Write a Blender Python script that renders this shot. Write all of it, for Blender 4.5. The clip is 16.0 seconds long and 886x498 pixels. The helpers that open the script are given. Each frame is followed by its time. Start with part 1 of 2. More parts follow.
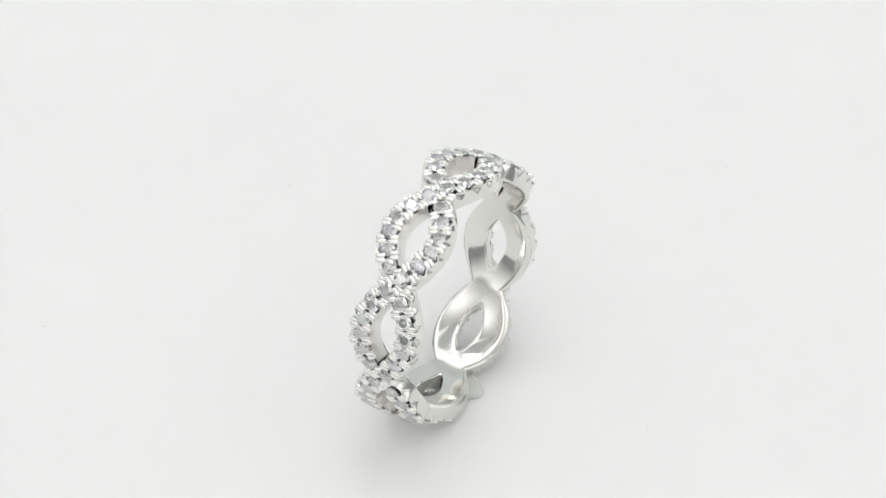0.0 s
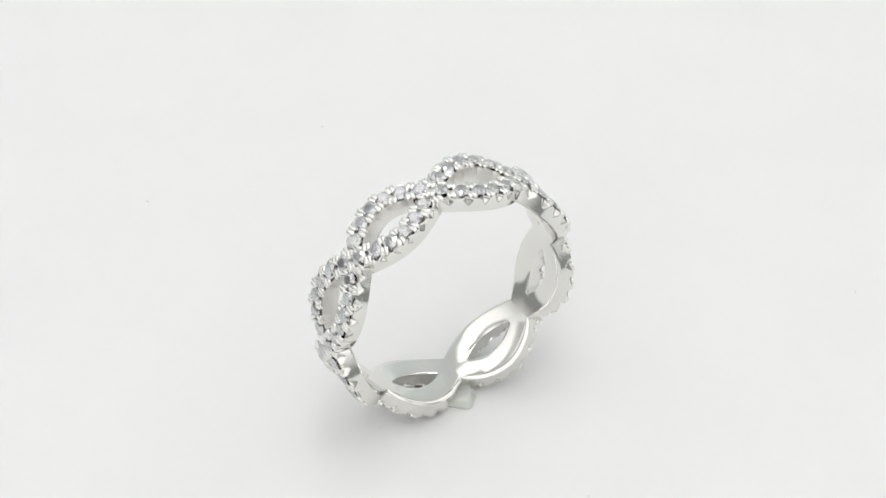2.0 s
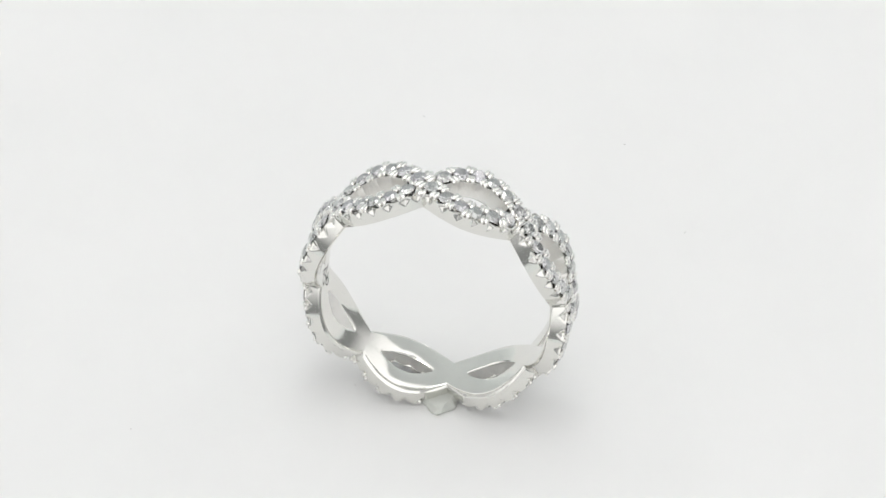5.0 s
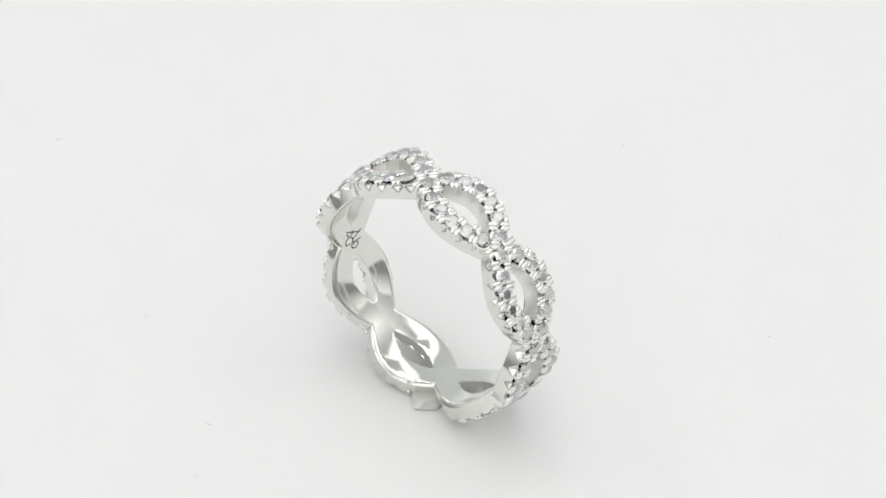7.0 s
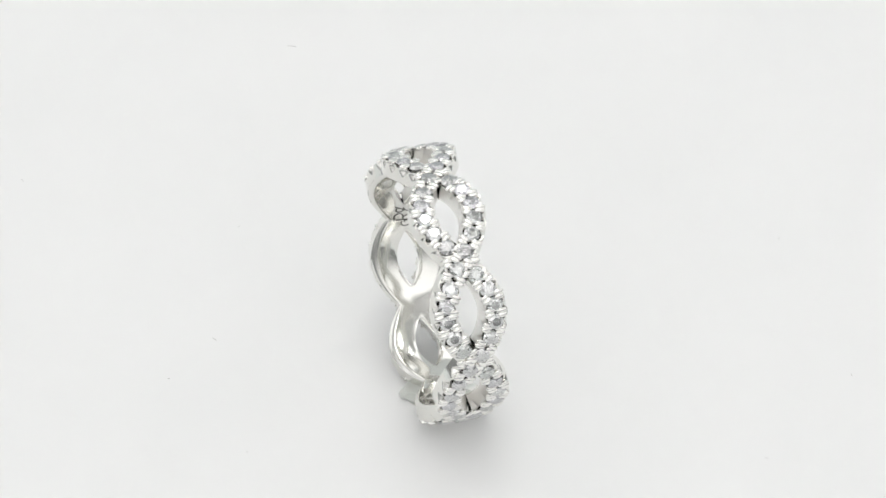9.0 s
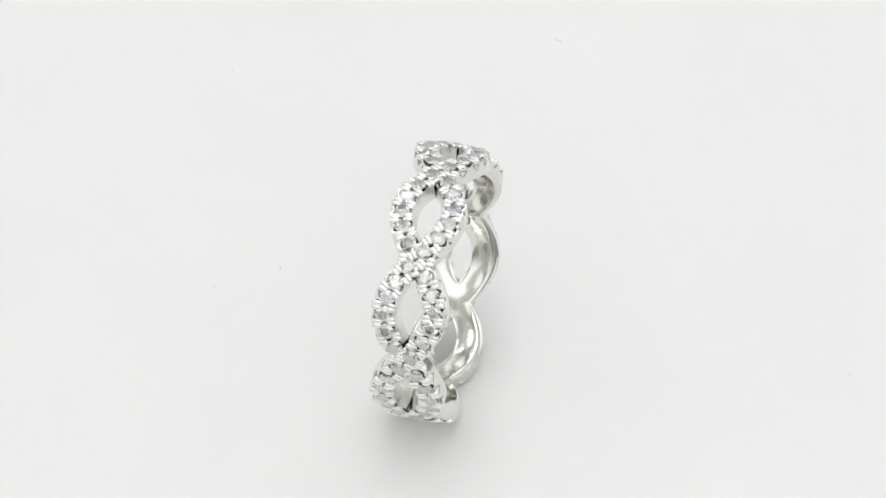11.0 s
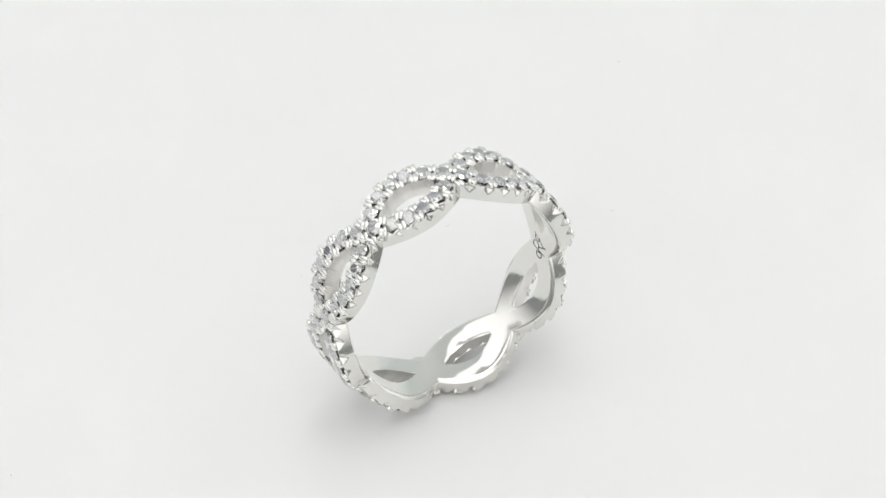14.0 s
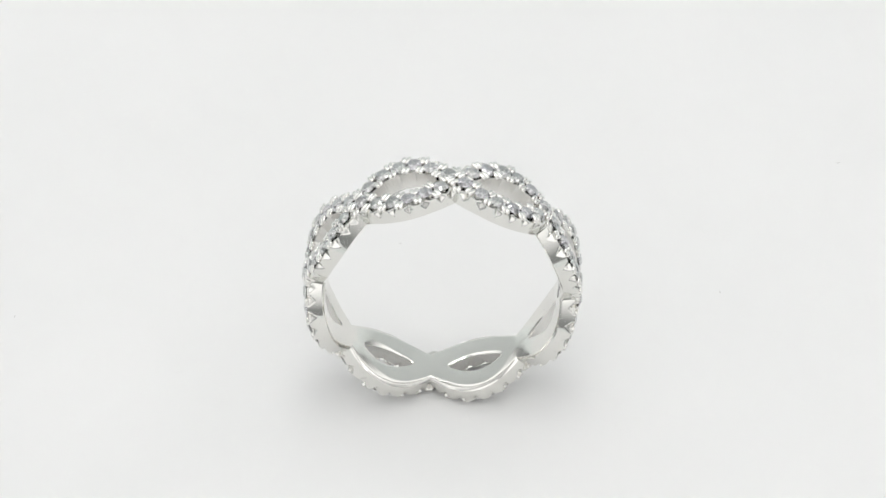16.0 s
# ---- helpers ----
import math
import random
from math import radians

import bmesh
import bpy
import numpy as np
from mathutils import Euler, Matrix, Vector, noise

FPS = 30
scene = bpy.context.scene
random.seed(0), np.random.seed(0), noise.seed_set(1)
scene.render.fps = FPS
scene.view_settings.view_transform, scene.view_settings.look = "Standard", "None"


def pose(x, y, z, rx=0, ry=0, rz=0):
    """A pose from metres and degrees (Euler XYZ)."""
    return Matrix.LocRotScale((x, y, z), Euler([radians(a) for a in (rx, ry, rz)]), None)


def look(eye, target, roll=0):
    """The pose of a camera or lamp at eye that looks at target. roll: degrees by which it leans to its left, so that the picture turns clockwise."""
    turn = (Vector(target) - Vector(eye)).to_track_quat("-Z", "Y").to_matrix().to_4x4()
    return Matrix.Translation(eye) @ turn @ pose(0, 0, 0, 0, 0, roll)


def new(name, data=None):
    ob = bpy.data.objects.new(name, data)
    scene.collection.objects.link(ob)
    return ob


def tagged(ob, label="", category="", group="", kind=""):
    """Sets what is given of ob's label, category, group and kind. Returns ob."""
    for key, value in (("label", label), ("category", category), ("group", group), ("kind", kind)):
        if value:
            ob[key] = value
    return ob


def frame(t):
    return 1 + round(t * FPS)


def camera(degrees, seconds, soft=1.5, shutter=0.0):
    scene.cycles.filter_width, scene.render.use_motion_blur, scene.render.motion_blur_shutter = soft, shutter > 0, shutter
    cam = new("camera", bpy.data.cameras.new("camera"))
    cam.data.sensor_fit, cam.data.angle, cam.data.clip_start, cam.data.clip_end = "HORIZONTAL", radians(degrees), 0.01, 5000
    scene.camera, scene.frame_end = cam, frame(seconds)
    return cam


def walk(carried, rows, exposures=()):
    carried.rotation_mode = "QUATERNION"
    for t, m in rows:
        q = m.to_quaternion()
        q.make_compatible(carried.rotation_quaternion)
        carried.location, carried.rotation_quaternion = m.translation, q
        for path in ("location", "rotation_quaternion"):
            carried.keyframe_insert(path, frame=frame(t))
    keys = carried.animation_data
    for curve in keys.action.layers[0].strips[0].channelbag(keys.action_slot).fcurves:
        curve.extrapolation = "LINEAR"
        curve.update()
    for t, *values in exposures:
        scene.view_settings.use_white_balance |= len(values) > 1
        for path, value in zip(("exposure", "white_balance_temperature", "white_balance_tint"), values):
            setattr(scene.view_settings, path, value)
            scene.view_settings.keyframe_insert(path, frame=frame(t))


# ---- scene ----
MM = 0.001
CENTRE_HEIGHT = 10.26  # ring centre over the turntable, mm
AIM_HEIGHT = 10.40     # where the optical axis is referred to, mm
ELEVATION, DISTANCE = radians(42.233), 0.464


def turn_at(t):
    """Turntable angle in degrees at t seconds."""
    return 62.21 - 15.079 * t


# ---- camera: a long lens on a tripod, looking down at the turntable ----
cam = camera(8.0175, 16.0, soft=1.5)
right, ahead, above = Vector((1, 0, 0)), Vector((0, math.cos(ELEVATION), -math.sin(ELEVATION))), Vector((0, math.sin(ELEVATION), math.cos(ELEVATION)))
aim = Vector((0, 0, AIM_HEIGHT * MM)) + right * 0.124 * MM + above * 2.426 * MM
eye = aim - ahead * DISTANCE
walk(cam, [(0.0, look(eye, aim, 0.06)), (16.0, look(eye, aim, 0.06))])

# ---- light: a white room, two frosted panels beside and a row of LED tubes over the turntable ----
scene.view_settings.exposure = 0.625
world = bpy.data.worlds.new("room_light")
scene.world = world
world.use_nodes = True
sky = world.node_tree.nodes["Background"]
sky.inputs["Strength"].default_value = 1.0
# dim walls, light ceiling
_wn, _wl = world.node_tree.nodes, world.node_tree.links
_co, _sep, _rp = _wn.new("ShaderNodeTexCoord"), _wn.new("ShaderNodeSeparateXYZ"), _wn.new("ShaderNodeValToRGB")
_wl.new(_co.outputs["Generated"], _sep.inputs["Vector"])
_wl.new(_sep.outputs["Z"], _rp.inputs["Fac"])
_rp.color_ramp.elements.new(0.55)
_rp.color_ramp.elements.new(0.80)
for _e, _z, _c in zip(_rp.color_ramp.elements, (0.12, 0.45, 0.75, 1.0), ((0.175, 0.18, 0.178), (0.775, 0.774, 0.766), (0.925, 0.921, 0.912), (0.895, 0.891, 0.882))):
    _e.position, _e.color = _z, (*_c, 1)
_wl.new(_rp.outputs["Color"], sky.inputs["Color"])
LED_POWER, SOFT_POWER = 5.4, 1.25
SOFT_PANELS = ((-0.25, -0.07, 0.29), (0.25, -0.07, 0.29))
TOP_PANEL = (0.0, 0.05, 0.44)

# ---- materials ----
def material(name):
    m = bpy.data.materials.new(name)
    m.use_nodes = True
    return m, m.node_tree.nodes, m.node_tree.links, m.node_tree.nodes["Principled BSDF"]


def noise_bump(nodes, links, shader, scale, strength, distance, detail=4):
    coord = nodes.new("ShaderNodeTexCoord")
    tex = nodes.new("ShaderNodeTexNoise")
    tex.inputs["Scale"].default_value, tex.inputs["Detail"].default_value = scale, detail
    links.new(coord.outputs["Object"], tex.inputs["Vector"])
    bump = nodes.new("ShaderNodeBump")
    bump.inputs["Strength"].default_value, bump.inputs["Distance"].default_value = strength, distance
    links.new(tex.outputs["Fac"], bump.inputs["Height"])
    links.new(bump.outputs["Normal"], shader.inputs["Normal"])
    return coord, tex


def ramp(nodes, links, source, stops):
    r = nodes.new("ShaderNodeValToRGB")
    while len(r.color_ramp.elements) < len(stops):
        r.color_ramp.elements.new(0.5)
    for e, (at, c) in zip(r.color_ramp.elements, stops):
        e.position, e.color = at, (*c, 1)
    links.new(source, r.inputs["Fac"])
    return r.outputs["Color"]


def matte_white(name, low, high, scale, grain):
    m, nodes, links, sh = material(name)
    sh.inputs["Roughness"].default_value = 0.75
    sh.inputs["Specular IOR Level"].default_value = 0.25
    coord, tex = noise_bump(nodes, links, sh, grain, 0.05, 0.00005)
    broad = nodes.new("ShaderNodeTexNoise")
    broad.inputs["Scale"].default_value, broad.inputs["Detail"].default_value = scale, 3
    links.new(coord.outputs["Object"], broad.inputs["Vector"])
    links.new(ramp(nodes, links, broad.outputs["Fac"], [(0.3, low), (0.7, high)]), sh.inputs["Base Color"])
    return m


TABLE = matte_white("turntable_white", (0.795, 0.797, 0.793), (0.81, 0.81, 0.806), 60, 4000)
# cool grey set by the tone it lends the finger side's reflection
SWEEP_TONE = matte_white("sweep_reflection_grey", (0.735, 0.768, 0.766), (0.765, 0.795, 0.79), 12, 900)
# dark enough to keep the ring's low reflections dark
GREY = matte_white("dark_reflection_grey", (0.10, 0.10, 0.10), (0.14, 0.14, 0.138), 8, 500)
CLOTH = matte_white("box_lining", (0.78, 0.78, 0.77), (0.83, 0.83, 0.82), 20, 600)


def polished(name, colour, low, high, scale, strength):
    m, nodes, links, sh = material(name)
    sh.inputs["Metallic"].default_value = 1.0
    sh.inputs["Base Color"].default_value = (*colour, 1)
    coord, tex = noise_bump(nodes, links, sh, scale, strength, 0.00003, 2)
    fine = nodes.new("ShaderNodeTexNoise")
    fine.inputs["Scale"].default_value, fine.inputs["Detail"].default_value = 2600, 4
    links.new(coord.outputs["Object"], fine.inputs["Vector"])
    span = nodes.new("ShaderNodeMapRange")
    span.inputs["From Min"].default_value, span.inputs["From Max"].default_value = 0.3, 0.7
    span.inputs["To Min"].default_value, span.inputs["To Max"].default_value = low, high
    links.new(fine.outputs["Fac"], span.inputs["Value"])
    links.new(span.outputs["Result"], sh.inputs["Roughness"])
    return m


GOLD = polished("white_gold", (0.795, 0.788, 0.756), 0.08, 0.13, 420, 0.10)
RAW = polished("white_gold_unpolished", (0.84, 0.828, 0.805), 0.28, 0.42, 4200, 1.0)
BEAD = polished("white_gold_beads", (0.89, 0.882, 0.855), 0.12, 0.24, 2500, 0.5)
DIAMOND, _n, _l, _s = material("diamond")
_info = _n.new("ShaderNodeObjectInfo")
# faint lavender and green in the colour stand in for the stones' fire
_l.new(ramp(_n, _l, _info.outputs["Random"], [(0.0, (0.97, 0.962, 1.0)), (0.5, (1, 1, 1)), (1.0, (0.98, 1.0, 0.985))]), _s.inputs["Base Color"])
_s.inputs["Roughness"].default_value = 0.0
_s.inputs["IOR"].default_value = 2.417
_s.inputs["Transmission Weight"].default_value = 1.0
_s.inputs["Metallic"].default_value = 0.36  # mirror share that brightens facets in place of internal reflections
# near-black colour stands in for the shade inside the engraved cuts
ENGRAVED, _n, _l, _s = material("engraved_shade")
_s.inputs["Base Color"].default_value = (0.06, 0.06, 0.055, 1)
_s.inputs["Metallic"].default_value, _s.inputs["Roughness"].default_value = 0.6, 0.55
PUTTY, _n, _l, _s = material("putty")
noise_bump(_n, _l, _s, 1800, 0.4, 0.0001)
_s.inputs["Base Color"].default_value = (0.60, 0.615, 0.58, 1)
_s.inputs["Roughness"].default_value, _s.inputs["Subsurface Weight"].default_value = 0.38, 0.3
_s.inputs["Subsurface Radius"].default_value, _s.inputs["Subsurface Scale"].default_value = (1, 1, 1), 0.0004
DUST, _n, _l, _s = material("lint")
_s.inputs["Base Color"].default_value = (0.55, 0.54, 0.53, 1)
_s.inputs["Roughness"].default_value = 0.9
FROSTED, _n, _l, _s = material("frosted_diffuser")
_s.inputs["Emission Color"].default_value, _s.inputs["Emission Strength"].default_value = (1.0, 0.995, 0.986, 1), SOFT_POWER
_s.inputs["Base Color"].default_value = (0.02, 0.02, 0.02, 1)
# emission painted to fade towards the frame, softening the panel's edge in reflections
_co, _map, _grad = _n.new("ShaderNodeTexCoord"), _n.new("ShaderNodeMapping"), _n.new("ShaderNodeTexGradient")
_grad.gradient_type = "QUADRATIC_SPHERE"
_map.inputs["Scale"].default_value = (5.0, 5.0, 5.0)
_l.new(_co.outputs["Object"], _map.inputs["Vector"])
_l.new(_map.outputs["Vector"], _grad.inputs["Vector"])
_span = _n.new("ShaderNodeMapRange")
_span.inputs["To Min"].default_value, _span.inputs["To Max"].default_value = 0.30, SOFT_POWER
_l.new(_grad.outputs["Fac"], _span.inputs["Value"])
_l.new(_span.outputs["Result"], _s.inputs["Emission Strength"])
LED, _n, _l, _s = material("led")
_s.inputs["Emission Color"].default_value, _s.inputs["Emission Strength"].default_value = (1.0, 0.995, 0.986, 1), LED_POWER


def finish(name, bm, mat, parent=None, angle=35, smooth=True):
    bmesh.ops.recalc_face_normals(bm, faces=bm.faces)
    for f in bm.faces:
        f.smooth = smooth
    if smooth:
        for e in bm.edges:
            if len(e.link_faces) == 2 and e.calc_face_angle(0) > radians(angle):
                e.smooth = False
    mesh = bpy.data.meshes.new(name)
    bm.to_mesh(mesh)
    bm.free()
    mesh.materials.append(mat)
    ob = new(name, mesh)
    ob.parent = parent
    return ob


def part(name, bm, mat, parent, label="", **kw):
    return tagged(finish(name, bm, mat, parent, **kw), label)


def box_mesh(bm, lo, hi):
    g = bmesh.ops.create_cube(bm, size=1)["verts"]
    for v in g:
        v.co = Vector([lo[i] + (v.co[i] + 0.5) * (hi[i] - lo[i]) for i in range(3)])
    return g


# ---- structure: unseen sweep and tabletop added for reflections, lamp panels, turntable ----
def reflected_sweep():
    # out of view; added so the polished finger side mirrors a mid grey
    bm = bmesh.new()
    prof = [(-0.36, -0.008)] + [(0.30 + 0.12 * math.sin(a), -0.008 + 0.12 - 0.12 * math.cos(a)) for a in np.linspace(0, math.pi / 2, 12)] + [(0.42, 0.55)]
    rows = [[bm.verts.new((x, y, z)) for y, z in prof] for x in (-0.4, 0.4)]
    back = [[bm.verts.new((x, y + (0.001 if z > 0.0 else 0), z - 0.001)) for y, z in prof] for x in (-0.4, 0.4)]
    for i in range(len(prof) - 1):
        bm.faces.new((rows[0][i], rows[0][i + 1], rows[1][i + 1], rows[1][i]))
        bm.faces.new((back[0][i], back[1][i], back[1][i + 1], back[0][i + 1]))
    return tagged(finish("ground", bm, SWEEP_TONE), "unseen pale grey sweep added for the ring to reflect", "backdrop", kind="structure")


def soft_panel(place):
    """A frosted light panel in a white frame, turned to the ring."""
    panel = tagged(new("soft_panel"), "white framed lamp panel with a glowing frosted diffuser", "lamp", group="lamps beside the turntable")
    panel.matrix_world = look(place, (0, 0, 0.01))
    bm = bmesh.new()
    box_mesh(bm, (-0.165, -0.165, 0.002), (0.165, 0.165, 0.02))
    bmesh.ops.bevel(bm, geom=list(bm.edges), offset=0.004, segments=2, affect="EDGES")
    part("housing", bm, CLOTH, panel)
    bm = bmesh.new()
    box_mesh(bm, (-0.15, -0.15, -0.002), (0.15, 0.15, 0.001))
    part("diffuser", bm, FROSTED, panel, "glowing frosted diffuser", smooth=False)
    # a pole behind the housing down to the tabletop
    bm = bmesh.new()
    foot = Vector((place[0] * 1.06, place[1] * 1.06, -0.008))
    n = 16
    lower, upper = ([bm.verts.new((foot.x + 0.006 * math.cos(2 * math.pi * i / n), foot.y + 0.006 * math.sin(2 * math.pi * i / n), z)) for i in range(n)] for z in (foot.z, place[2] * 0.99))
    for i in range(n):
        bm.faces.new((lower[i], lower[(i + 1) % n], upper[(i + 1) % n], upper[i]))
    bm.faces.new(lower)
    bm.faces.new(upper)
    bm.transform(panel.matrix_world.inverted())
    part("stand", bm, CLOTH, panel)
    return panel


def led_panel(place, size):
    """A flat white housing with a row of narrow LED tubes, turned to the ring."""
    panel = tagged(new("led_panel"), "flat white lamp panel with a row of bright LED tubes", "lamp")
    panel.matrix_world = look(place, (0, 0, 0.01))
    h = size / 2
    bm = bmesh.new()
    box_mesh(bm, (-h, -h, 0.002), (h, h, 0.018))
    bmesh.ops.bevel(bm, geom=list(bm.edges), offset=0.003, segments=2, affect="EDGES")
    part("housing", bm, CLOTH, panel)
    n = round(size / 0.034)
    for i in range(n):  # narrow tubes side by side
        y = ((i + 0.5) / n - 0.5) * (size - 0.02)
        bm = bmesh.new()
        box_mesh(bm, (-0.075, y - 0.003, -0.002), (0.075, y + 0.003, 0.001))
        part("tube", bm, LED, panel, smooth=False)
    return panel


def turntable():
    bm = bmesh.new()
    n, prof = 128, [(0, -0.008), (0.0685, -0.008), (0.07, -0.006), (0.07, -0.001), (0.069, 0.0), (0.03, 0.0), (0, 0.0)]
    rings = [[bm.verts.new((r * math.cos(2 * math.pi * i / n), r * math.sin(2 * math.pi * i / n), z)) for i in range(n)] if r else [bm.verts.new((0, 0, z))] for r, z in prof]
    for a, b in zip(rings, rings[1:]):
        for i in range(n):
            q = [a[i % len(a)], a[(i + 1) % len(a)], b[(i + 1) % len(b)], b[i % len(b)]]
            bm.faces.new(list(dict.fromkeys(q)))
    return tagged(finish("turntable", bm, TABLE), "round matte white rotating display turntable", "turntable")


def unseen_tabletop():
    # out of view; an added slab that the ring mirrors at low angles
    bm = bmesh.new()
    box_mesh(bm, (-1.1, -1.2, -0.05), (1.1, 0.9, -0.0092))
    bmesh.ops.bevel(bm, geom=list(bm.edges), offset=0.004, segments=2, affect="EDGES")
    return tagged(finish("unseen_tabletop", bm, GREY, smooth=False), "unseen dark grey tabletop added under the sweep, darkens low reflections", "table", kind="structure")


unseen_tabletop()
reflected_sweep()
for spot in SOFT_PANELS:
    soft_panel(spot)
led_panel(TOP_PANEL, 0.34)
table = turntable()


# ---- the ring ----
PHASE, NODES = radians(-5.82), 8
STEP = 2 * math.pi / NODES
R_IN, R_WALL, R_TROUGH, R_GIRDLE = 8.60, 9.95, 9.50, 10.07
WAVE = 1.84          # how far a strand swings off the middle line
SEATS = (0.075, 0.235, 0.39, 0.545, 0.70, 0.85)  # stones along one strand between two crossings
NODE_HALF, LENS_HALF = 1.33, 2.80
HOLE_HALF, HOLE_SPAN = 1.03, 0.335


def edge_out(u):
    """Half width of the band, u from 0 to 1 between two crossings."""
    return NODE_HALF + (LENS_HALF - NODE_HALF) * math.sin(math.pi * u) ** 0.92


def edge_hole(u, depth):
    """Half width of the opening; depth 0 at the finger side, 1 outside."""
    span = HOLE_SPAN * (0.93 + 0.07 * depth)
    d = abs(u - 0.5) / span
    return 0.0 if d >= 1 else HOLE_HALF * (0.78 + 0.22 * depth) * math.cos(d * math.pi / 2) ** 0.85


def notch(u, r, side):
    """Depth of the fishtail cuts in the flanks, one beside each stone."""
    rise = (r - 9.36) / (R_WALL - 9.36)
    if rise <= 0:
        return 0.0
    d = min(abs(u - (c if side > 0 else 1 - c)) for c in (*SEATS, 0.955)) / (0.052 * min(1, rise / 0.8))
    if d >= 1:
        return 0.0
    return 0.30 * min(1, 1.3 * rise) * (1 - d)


def finger_radius(u, z):
    """Radius of the polished finger side at z from the middle line."""
    zo, h0 = edge_out(u), edge_hole(u, 0)
    w = min(max((z - h0) / (zo - 0.03 - h0), 0), 1)
    return (R_IN + 0.05 * (z / zo) ** 2 + 0.06 * math.sin(math.pi * u) ** 2 * (2 * w - 1) ** 2 + 0.17 * max(0, (w - 0.82) / 0.18) ** 2
            + (0.03 * max(0, 1 - w / 0.1) ** 2 if h0 > 0 else 0))


def bowl(u, side):
    """How deep the trough is cut at u: 1 under a stone, 0 at the bar between two."""
    d = min(abs((u if side > 0 else 1 - u) - c) for c in SEATS) / 0.078
    return max(0, 1 - d ** 4)


def at(phi, r, z):
    return Vector((r * math.sin(phi), -z, r * math.cos(phi))) * MM


def band(parent):
    bm = bmesh.new()
    per = 144
    n = per * NODES
    inner, wall, top, hole = 16, [8.86, 9.08, 9.28, 9.36, 9.45, 9.54, 9.63, 9.72, 9.80, 9.88, R_WALL], 8, [R_WALL - 0.02, 9.5, 9.25, 9.0, 8.76]
    grid = {}
    for side in (1, -1):
        for i in range(n):
            u, phi = (i % per) / per, PHASE + STEP * i / per
            zo, col = edge_out(u), []
            slope = WAVE * math.pi * math.cos(math.pi * u) / 7.85
            crest = WAVE * math.sin(math.pi * u) + 0.88 * math.hypot(1, slope)  # outer edge of the strand at its top
            lean = max(0.03, (zo - crest) / (R_WALL - 8.86))
            h0, h1 = edge_hole(u, 0), edge_hole(u, 1)
            for j in range(inner + 1):  # finger side, from the hole or the middle line to the rim
                w = j / inner
                z = h0 + (zo - 0.03 - h0) * w
                r = finger_radius(u, z)
                col.append((r, z))
            for r in wall:
                col.append((r, zo - notch(u, r, side) - lean * (r - 8.86)))
            for j in range(top + 1):  # outer trough that the stones sit in
                w = 1 - j / top
                lo, hi = h1 + (0.03 if h1 > 0 else 0), zo - 0.08 - lean * 1.02 - notch(u, R_WALL, side)
                z = lo + (hi - lo) * w
                dip = math.sin(math.pi * w) if h1 > 0 else math.sin(math.pi * w / 2 + math.pi / 2)
                col.append((R_WALL + max(0, dip) ** 1.4 * (0.09 - (R_WALL + 0.09 - R_TROUGH) * bowl(u, side)), z))
            for r in hole:
                d = (r - R_IN) / (R_WALL - R_IN)
                h = h0 + (h1 - h0) * d
                col.append((r if h > 0 else col[-1 - hole.index(r)][0], (h + 0.7 * notch(u, r, side)) if h > 0 else 0.0))
            grid[side, i] = [bm.verts.new(at(phi, r, side * z)) for r, z in col]
    m = len(grid[1, 0])
    for side in (1, -1):
        for i in range(n):
            a, b = grid[side, i], grid[side, (i + 1) % n]
            open_a, open_b = edge_hole((i % per) / per, 0) > 0, edge_hole(((i + 1) % per) / per, 0) > 0
            for j in range(m):
                k = (j + 1) % m
                if j >= inner + len(wall) + top + 1 and not (open_a or open_b):
                    continue
                bm.faces.new((a[j], b[j], b[k], a[k])).material_index = 1 if j >= inner + len(wall) + top + 1 and k else 0
    bmesh.ops.remove_doubles(bm, verts=bm.verts, dist=0.004 * MM)
    loose = [v for v in bm.verts if not v.link_faces]
    bmesh.ops.delete(bm, geom=loose, context="VERTS")
    ob = part("band", bm, GOLD, parent, "polished white gold band of two crossing strands", angle=24)
    ob.data.materials.append(RAW)
    return ob


def diamond_mesh():
    bm = bmesh.new()
    R = 0.60 * MM
    def rim(count, r, z, off):
        return [bm.verts.new((r * math.cos(2 * math.pi * (i + off) / count), r * math.sin(2 * math.pi * (i + off) / count), z)) for i in range(count)]
    tab, mid, gir = rim(8, 0.57 * R, 0.31 * R, 0), rim(8, 0.80 * R, 0.17 * R, 0.5), rim(16, R, 0.03 * R, 0)
    low, pav, culet = rim(16, R, -0.03 * R, 0), rim(8, 0.46 * R, -0.50 * R, 0.5), bm.verts.new((0, 0, -0.87 * R))
    bm.faces.new(tab)
    for i in range(8):
        j = (i + 1) % 8
        bm.faces.new((tab[i], mid[i], tab[j]))
        bm.faces.new((tab[i], mid[i - 1], gir[2 * i], mid[i]))
        bm.faces.new((mid[i], gir[2 * i], gir[2 * i + 1]))
        bm.faces.new((mid[i], gir[2 * i + 1], gir[(2 * i + 2) % 16]))
        bm.faces.new((pav[i], low[2 * i + 1], low[2 * i]))
        bm.faces.new((pav[i], low[(2 * i + 2) % 16], low[2 * i + 1]))
        bm.faces.new((culet, pav[i], low[2 * i], pav[i - 1]))
    for i in range(16):
        j = (i + 1) % 16
        bm.faces.new((gir[i], low[i], low[j], gir[j]))
    return bm


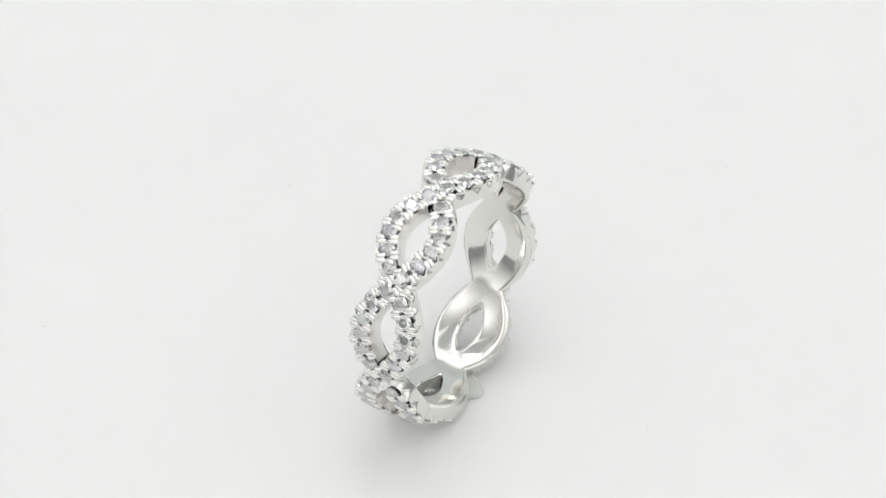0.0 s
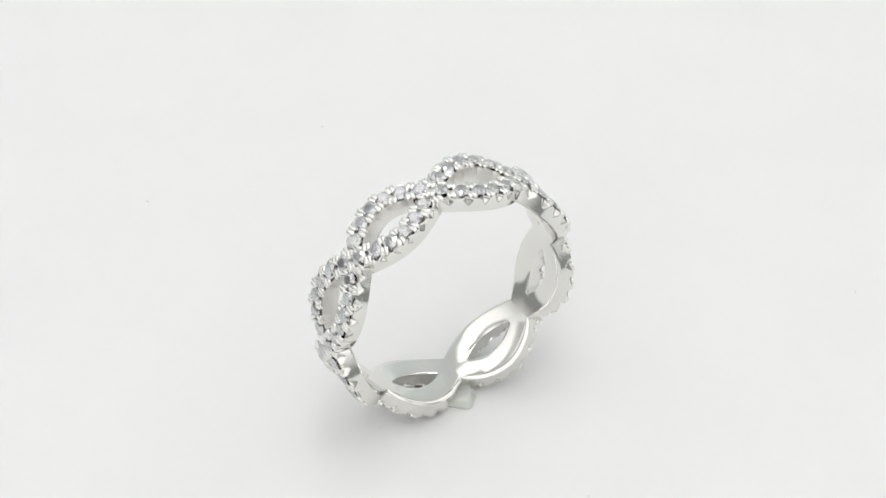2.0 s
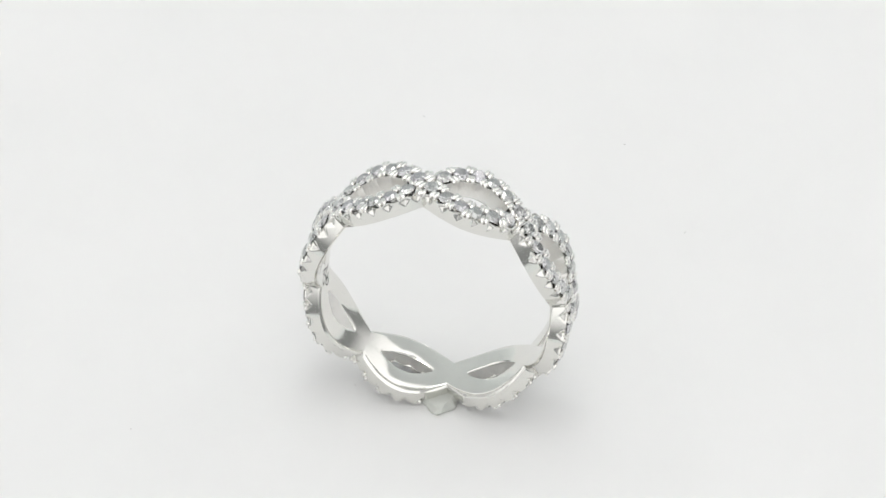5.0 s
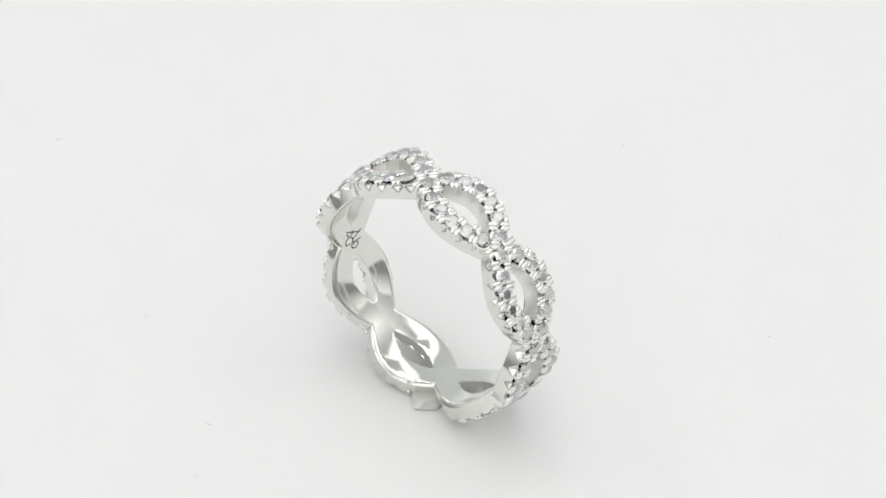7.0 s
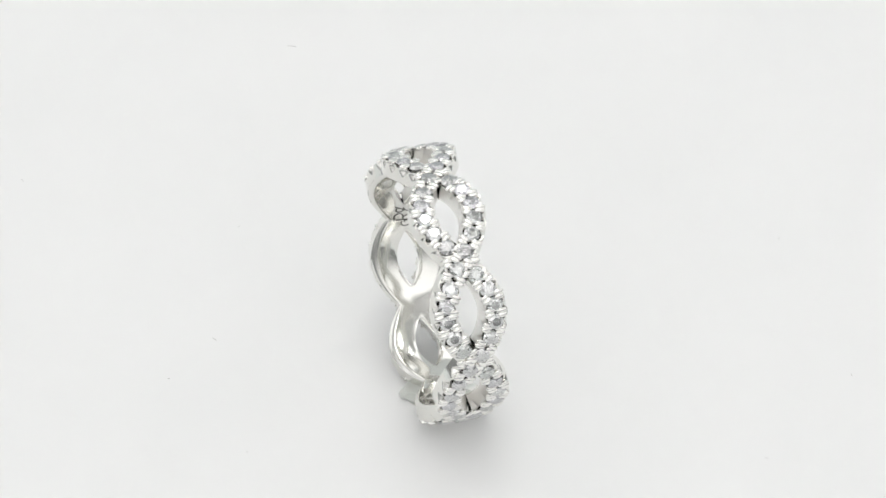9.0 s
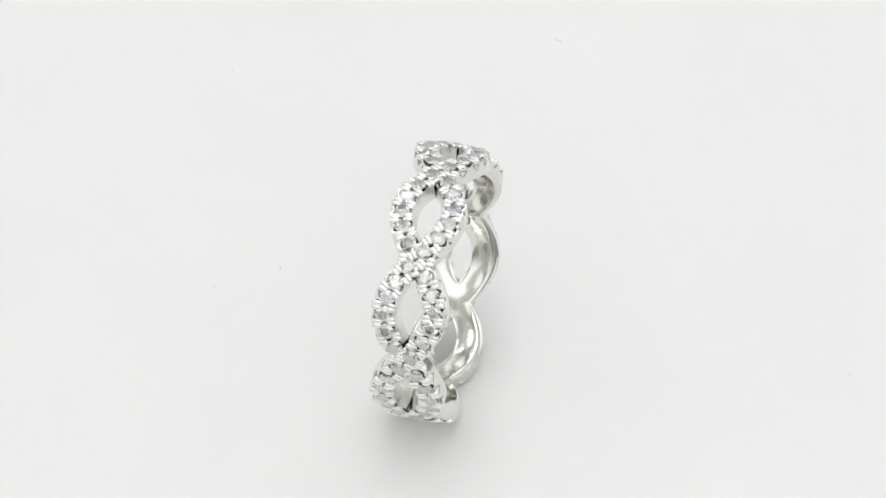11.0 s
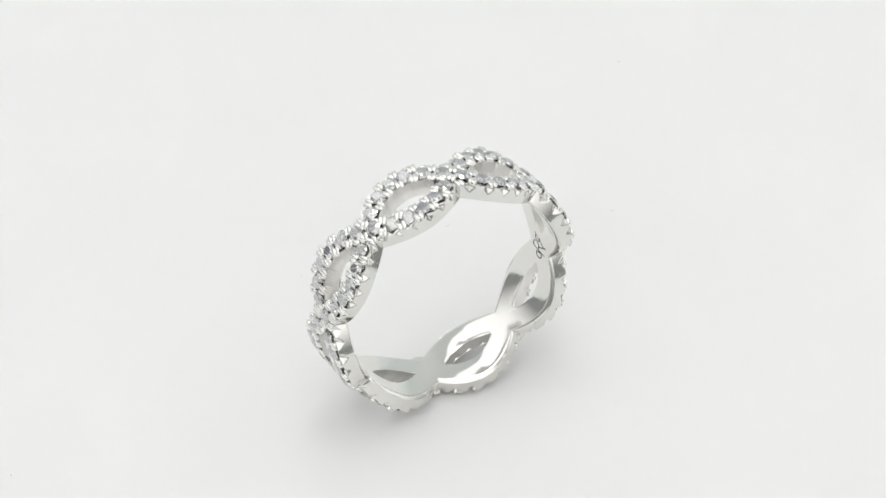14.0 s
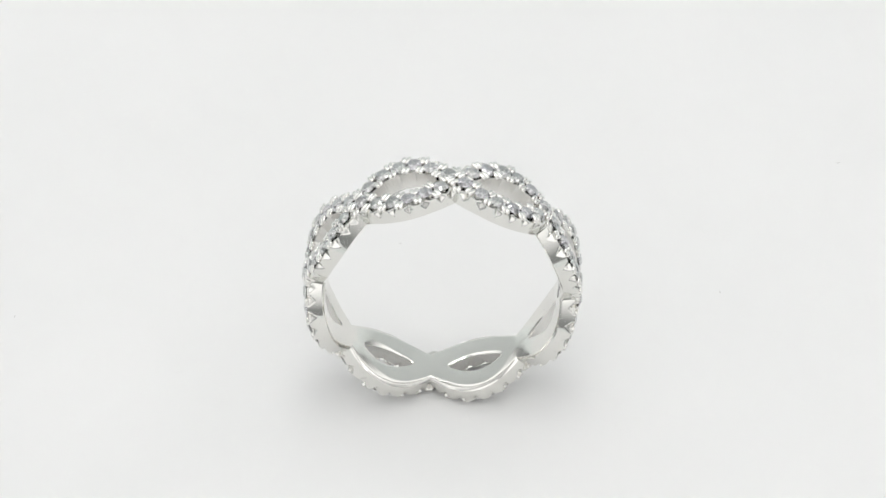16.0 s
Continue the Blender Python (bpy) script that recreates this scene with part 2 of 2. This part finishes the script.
def prong_mesh():
    """Two low worn bars side by side, x across the strand, y along it."""
    bm = bmesh.new()
    for s, (lx, ly, lz) in ((-1, (0.42, 0.20, 0.115)), (1, (0.40, 0.205, 0.125))):
        g = bmesh.ops.create_uvsphere(bm, u_segments=12, v_segments=8, radius=1)["verts"]
        for v in g:
            x, y, z = v.co
            x, z = math.copysign(abs(x) ** 0.65, x), z if z > 0 else 2.4 * z
            v.co = Vector((x * lx + 0.03 * s * y, s * 0.165 + y * ly, (z - 0.25 * x * x) * lz)) * MM
    return bm


def strand_frame(u, k, strand, r, offset=0.0, twist=0.0):
    """Pose on a strand: z outwards, y along the strand, x across it."""
    def mid(w):
        return PHASE + STEP * (k + w), strand * WAVE * math.sin(math.pi * w)
    (p0, z0), (p1, z1) = mid(u - 0.01), mid(u + 0.01)
    along = (at(p1, r, z1) - at(p0, r, z0)).normalized()
    phi, z = mid(u)
    out = Vector((math.sin(phi), 0, math.cos(phi)))
    across = along.cross(out).normalized()
    along = out.cross(across).normalized()
    m = Matrix((across, along, out)).transposed().to_4x4()
    m.translation = at(phi, r, z) + across * offset * MM
    return m @ pose(0, 0, 0, 0, 0, twist)


def engraved_mark(parent):
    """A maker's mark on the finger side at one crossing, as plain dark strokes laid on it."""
    bm = bmesh.new()
    def stroke(points, w=0.062):
        points = [tuple(a[i] + (b[i] - a[i]) * k / 6 for i in (0, 1)) for a, b in zip(points, points[1:]) for k in range(6)] + [points[-1]]
        left, right_ = [], []
        for a, p in enumerate(points):
            q0, q1 = points[max(a - 1, 0)], points[min(a + 1, len(points) - 1)]
            dx, dy = q1[0] - q0[0], q1[1] - q0[1]
            ln = math.hypot(dx, dy) or 1
            for lst, s in ((left, 1), (right_, -1)):
                x, z = p[0] - s * dy / ln * w / 2, p[1] + s * dx / ln * w / 2
                turn = (1.15 * x + 0.20) / R_IN
                phi, z = PHASE + STEP * 6 + turn, 1.55 * z
                lst.append(bm.verts.new(at(phi, finger_radius((turn / STEP) % 1, abs(z)) - 0.006, z)))
        for a in range(len(points) - 1):
            bm.faces.new((left[a], left[a + 1], right_[a + 1], right_[a]))
    def arc(cx, cz, r, a0, a1, n=12):
        return [(cx + r * math.cos(radians(a0 + (a1 - a0) * i / n)), cz + r * math.sin(radians(a0 + (a1 - a0) * i / n))) for i in range(n + 1)]
    stroke(arc(-0.58, -0.05, 0.22, 40, 340))
    stroke([(-0.40, -0.16), (-0.38, 0.0), (-0.52, 0.0)])
    stroke([(-0.35, -0.5), (-0.25, 0.5)])
    stroke([(-0.3, 0.5)] + arc(0.0, 0.28, 0.22, 90, -90) + [(-0.28, 0.05)])
    stroke([(-0.1, 0.05), (0.35, -0.55)])
    stroke(arc(0.55, 0.2, 0.2, 50, 310))
    stroke([(0.15, -0.45), (0.85, 0.45)])
    bmesh.ops.solidify(bm, geom=list(bm.faces), thickness=0.006 * MM)
    return part("engraved_mark", bm, ENGRAVED, parent, "small maker's mark, engraving shade painted as dark strokes", smooth=False)


def diamond_ring():
    ring = new("ring")
    tagged(ring, "white gold ring of two twisted strands paved with diamonds", "ring")
    band(ring)
    stone = part("diamond", diamond_mesh(), DIAMOND, ring, "round brilliant cut clear diamond", smooth=False)
    prong = part("prong", prong_mesh(), BEAD, ring)
    rnd = random.Random(4)
    stones, prongs = [], []
    # at each crossing one strand runs on top, and the strands take turns
    gaps = (0.0, 0.155, 0.312, 0.468, 0.622, 0.775, 0.925)
    for k in range(NODES):
        for strand in (1, -1):
            top_end = strand > 0  # this piece lies on top at its start
            for seat in SEATS:
                u = seat if top_end else 1 - seat
                lift = 0.07 if seat < 0.1 else -0.02 if seat > 0.8 else 0
                stones.append(strand_frame(u, k, strand, R_GIRDLE + lift + rnd.uniform(-0.03, 0.03), 0, rnd.uniform(0, 45)) @ pose(0, 0, 0, rnd.uniform(-4, 4), rnd.uniform(-4, 4)))
            for gap in gaps:
                if gap == 0.0 and not top_end:
                    continue
                u = gap if top_end else 1 - gap
                for side in (1, -1):
                    if gap > 0.9 and side * strand > 0:
                        continue
                    lift = 0.06 if gap == 0 else 0
                    prongs.append(strand_frame(u, k, strand, 10.09 + lift + rnd.uniform(-0.035, 0.035), side * (0.48 + rnd.uniform(-0.05, 0.05)), rnd.uniform(-13, 13)))
        for side in (1, -1):  # a bead in each notch beside a crossing
            m = strand_frame(0, k, 1, 10.0, 0, 0)
            m.translation = at(PHASE + STEP * k, 10.0, side * 0.98)
            prongs.append(m @ pose(0, 0, 0, 0, 0, 35))
    for first, places in ((stone, stones), (prong, prongs)):
        first.matrix_basis = places[0]
        for m in places[1:]:
            o = first.copy()
            scene.collection.objects.link(o)
            o.parent, o.matrix_basis = ring, m
    engraved_mark(ring)
    return ring


ring = diamond_ring()
RING_BASE = pose(-0.094 * MM, -0.329 * MM, CENTRE_HEIGHT * MM, 0, 0, 0)


# ---- putty and lint on the turntable ----
def putty():
    bm = bmesh.new()
    bmesh.ops.create_icosphere(bm, subdivisions=3, radius=1)
    for v in bm.verts:
        c = v.co
        d = 1 + 0.30 * noise.noise(c * 1.6 + Vector((3, 1, 7))) + 0.14 * noise.noise(c * 5)
        taper = 1 - 0.25 * max(c.z, 0)
        v.co = Vector((c.x * 1.3 * taper, c.y * 1.5 * taper, min(max(c.z * 1.3, -0.25), 0.45 + 0.1 * c.x) + 0.25)) * MM
        v.co.x, v.co.y = v.co.x * d, v.co.y * d
    ob = finish("putty", bm, PUTTY, angle=24)
    return tagged(ob, "small lump of grey-white putty holding the ring upright", "putty")


clay = putty()
CLAY_BASE = pose(0.40 * MM, -1.72 * MM, 0, 0, 0, 12)

LINT = ((-9.57, -14.92, 0.40, 30), (32.03, -7.96, 0.22, 80), (7.64, 29.68, 0.20, 10), (-40.63, -0.32, 0.7, 70),
        (-31.12, -24.52, 0.3, 20), (-8.3, 29.36, 0.2, 140), (14.27, 20.75, 0.22, 60), (-6.2, -1.48, 0.14, 15), (-6.38, -19.31, 0.15, 95), (2.87, -15.74, 0.13, 40), (-21.25, -9.89, 0.16, 120))


def lint(x, y, length, turn):
    bm = bmesh.new()
    pts = [(-0.5, 0.0), (-0.2, 0.05), (0.15, 0.03), (0.5, -0.06)]
    rings = []
    for px, py in pts:
        rings.append([bm.verts.new(Vector((px * length, py * length + 0.025 * math.cos(a), 0.02 + 0.02 * math.sin(a))) * MM) for a in np.linspace(0, 2 * math.pi, 6, endpoint=False)])
    for a, b in zip(rings, rings[1:]):
        for i in range(6):
            bm.faces.new((a[i], a[(i + 1) % 6], b[(i + 1) % 6], b[i]))
    bm.faces.new(rings[0])
    bm.faces.new(rings[-1])
    ob = tagged(finish("lint", bm, DUST), "tiny grey speck of lint on the white turntable", "lint", group="lint on the turntable")
    return ob, pose(x * MM, y * MM, 0, 0, 0, turn)


specks = [lint(*row) for row in LINT]


def motions():
    times = [i * 0.5 for i in range(33)]
    for ob, base in [(table, Matrix()), (ring, RING_BASE), (clay, CLAY_BASE), *specks]:
        walk(ob, [(t, pose(0, 0, 0, 0, 0, turn_at(t)) @ base) for t in times])


motions()
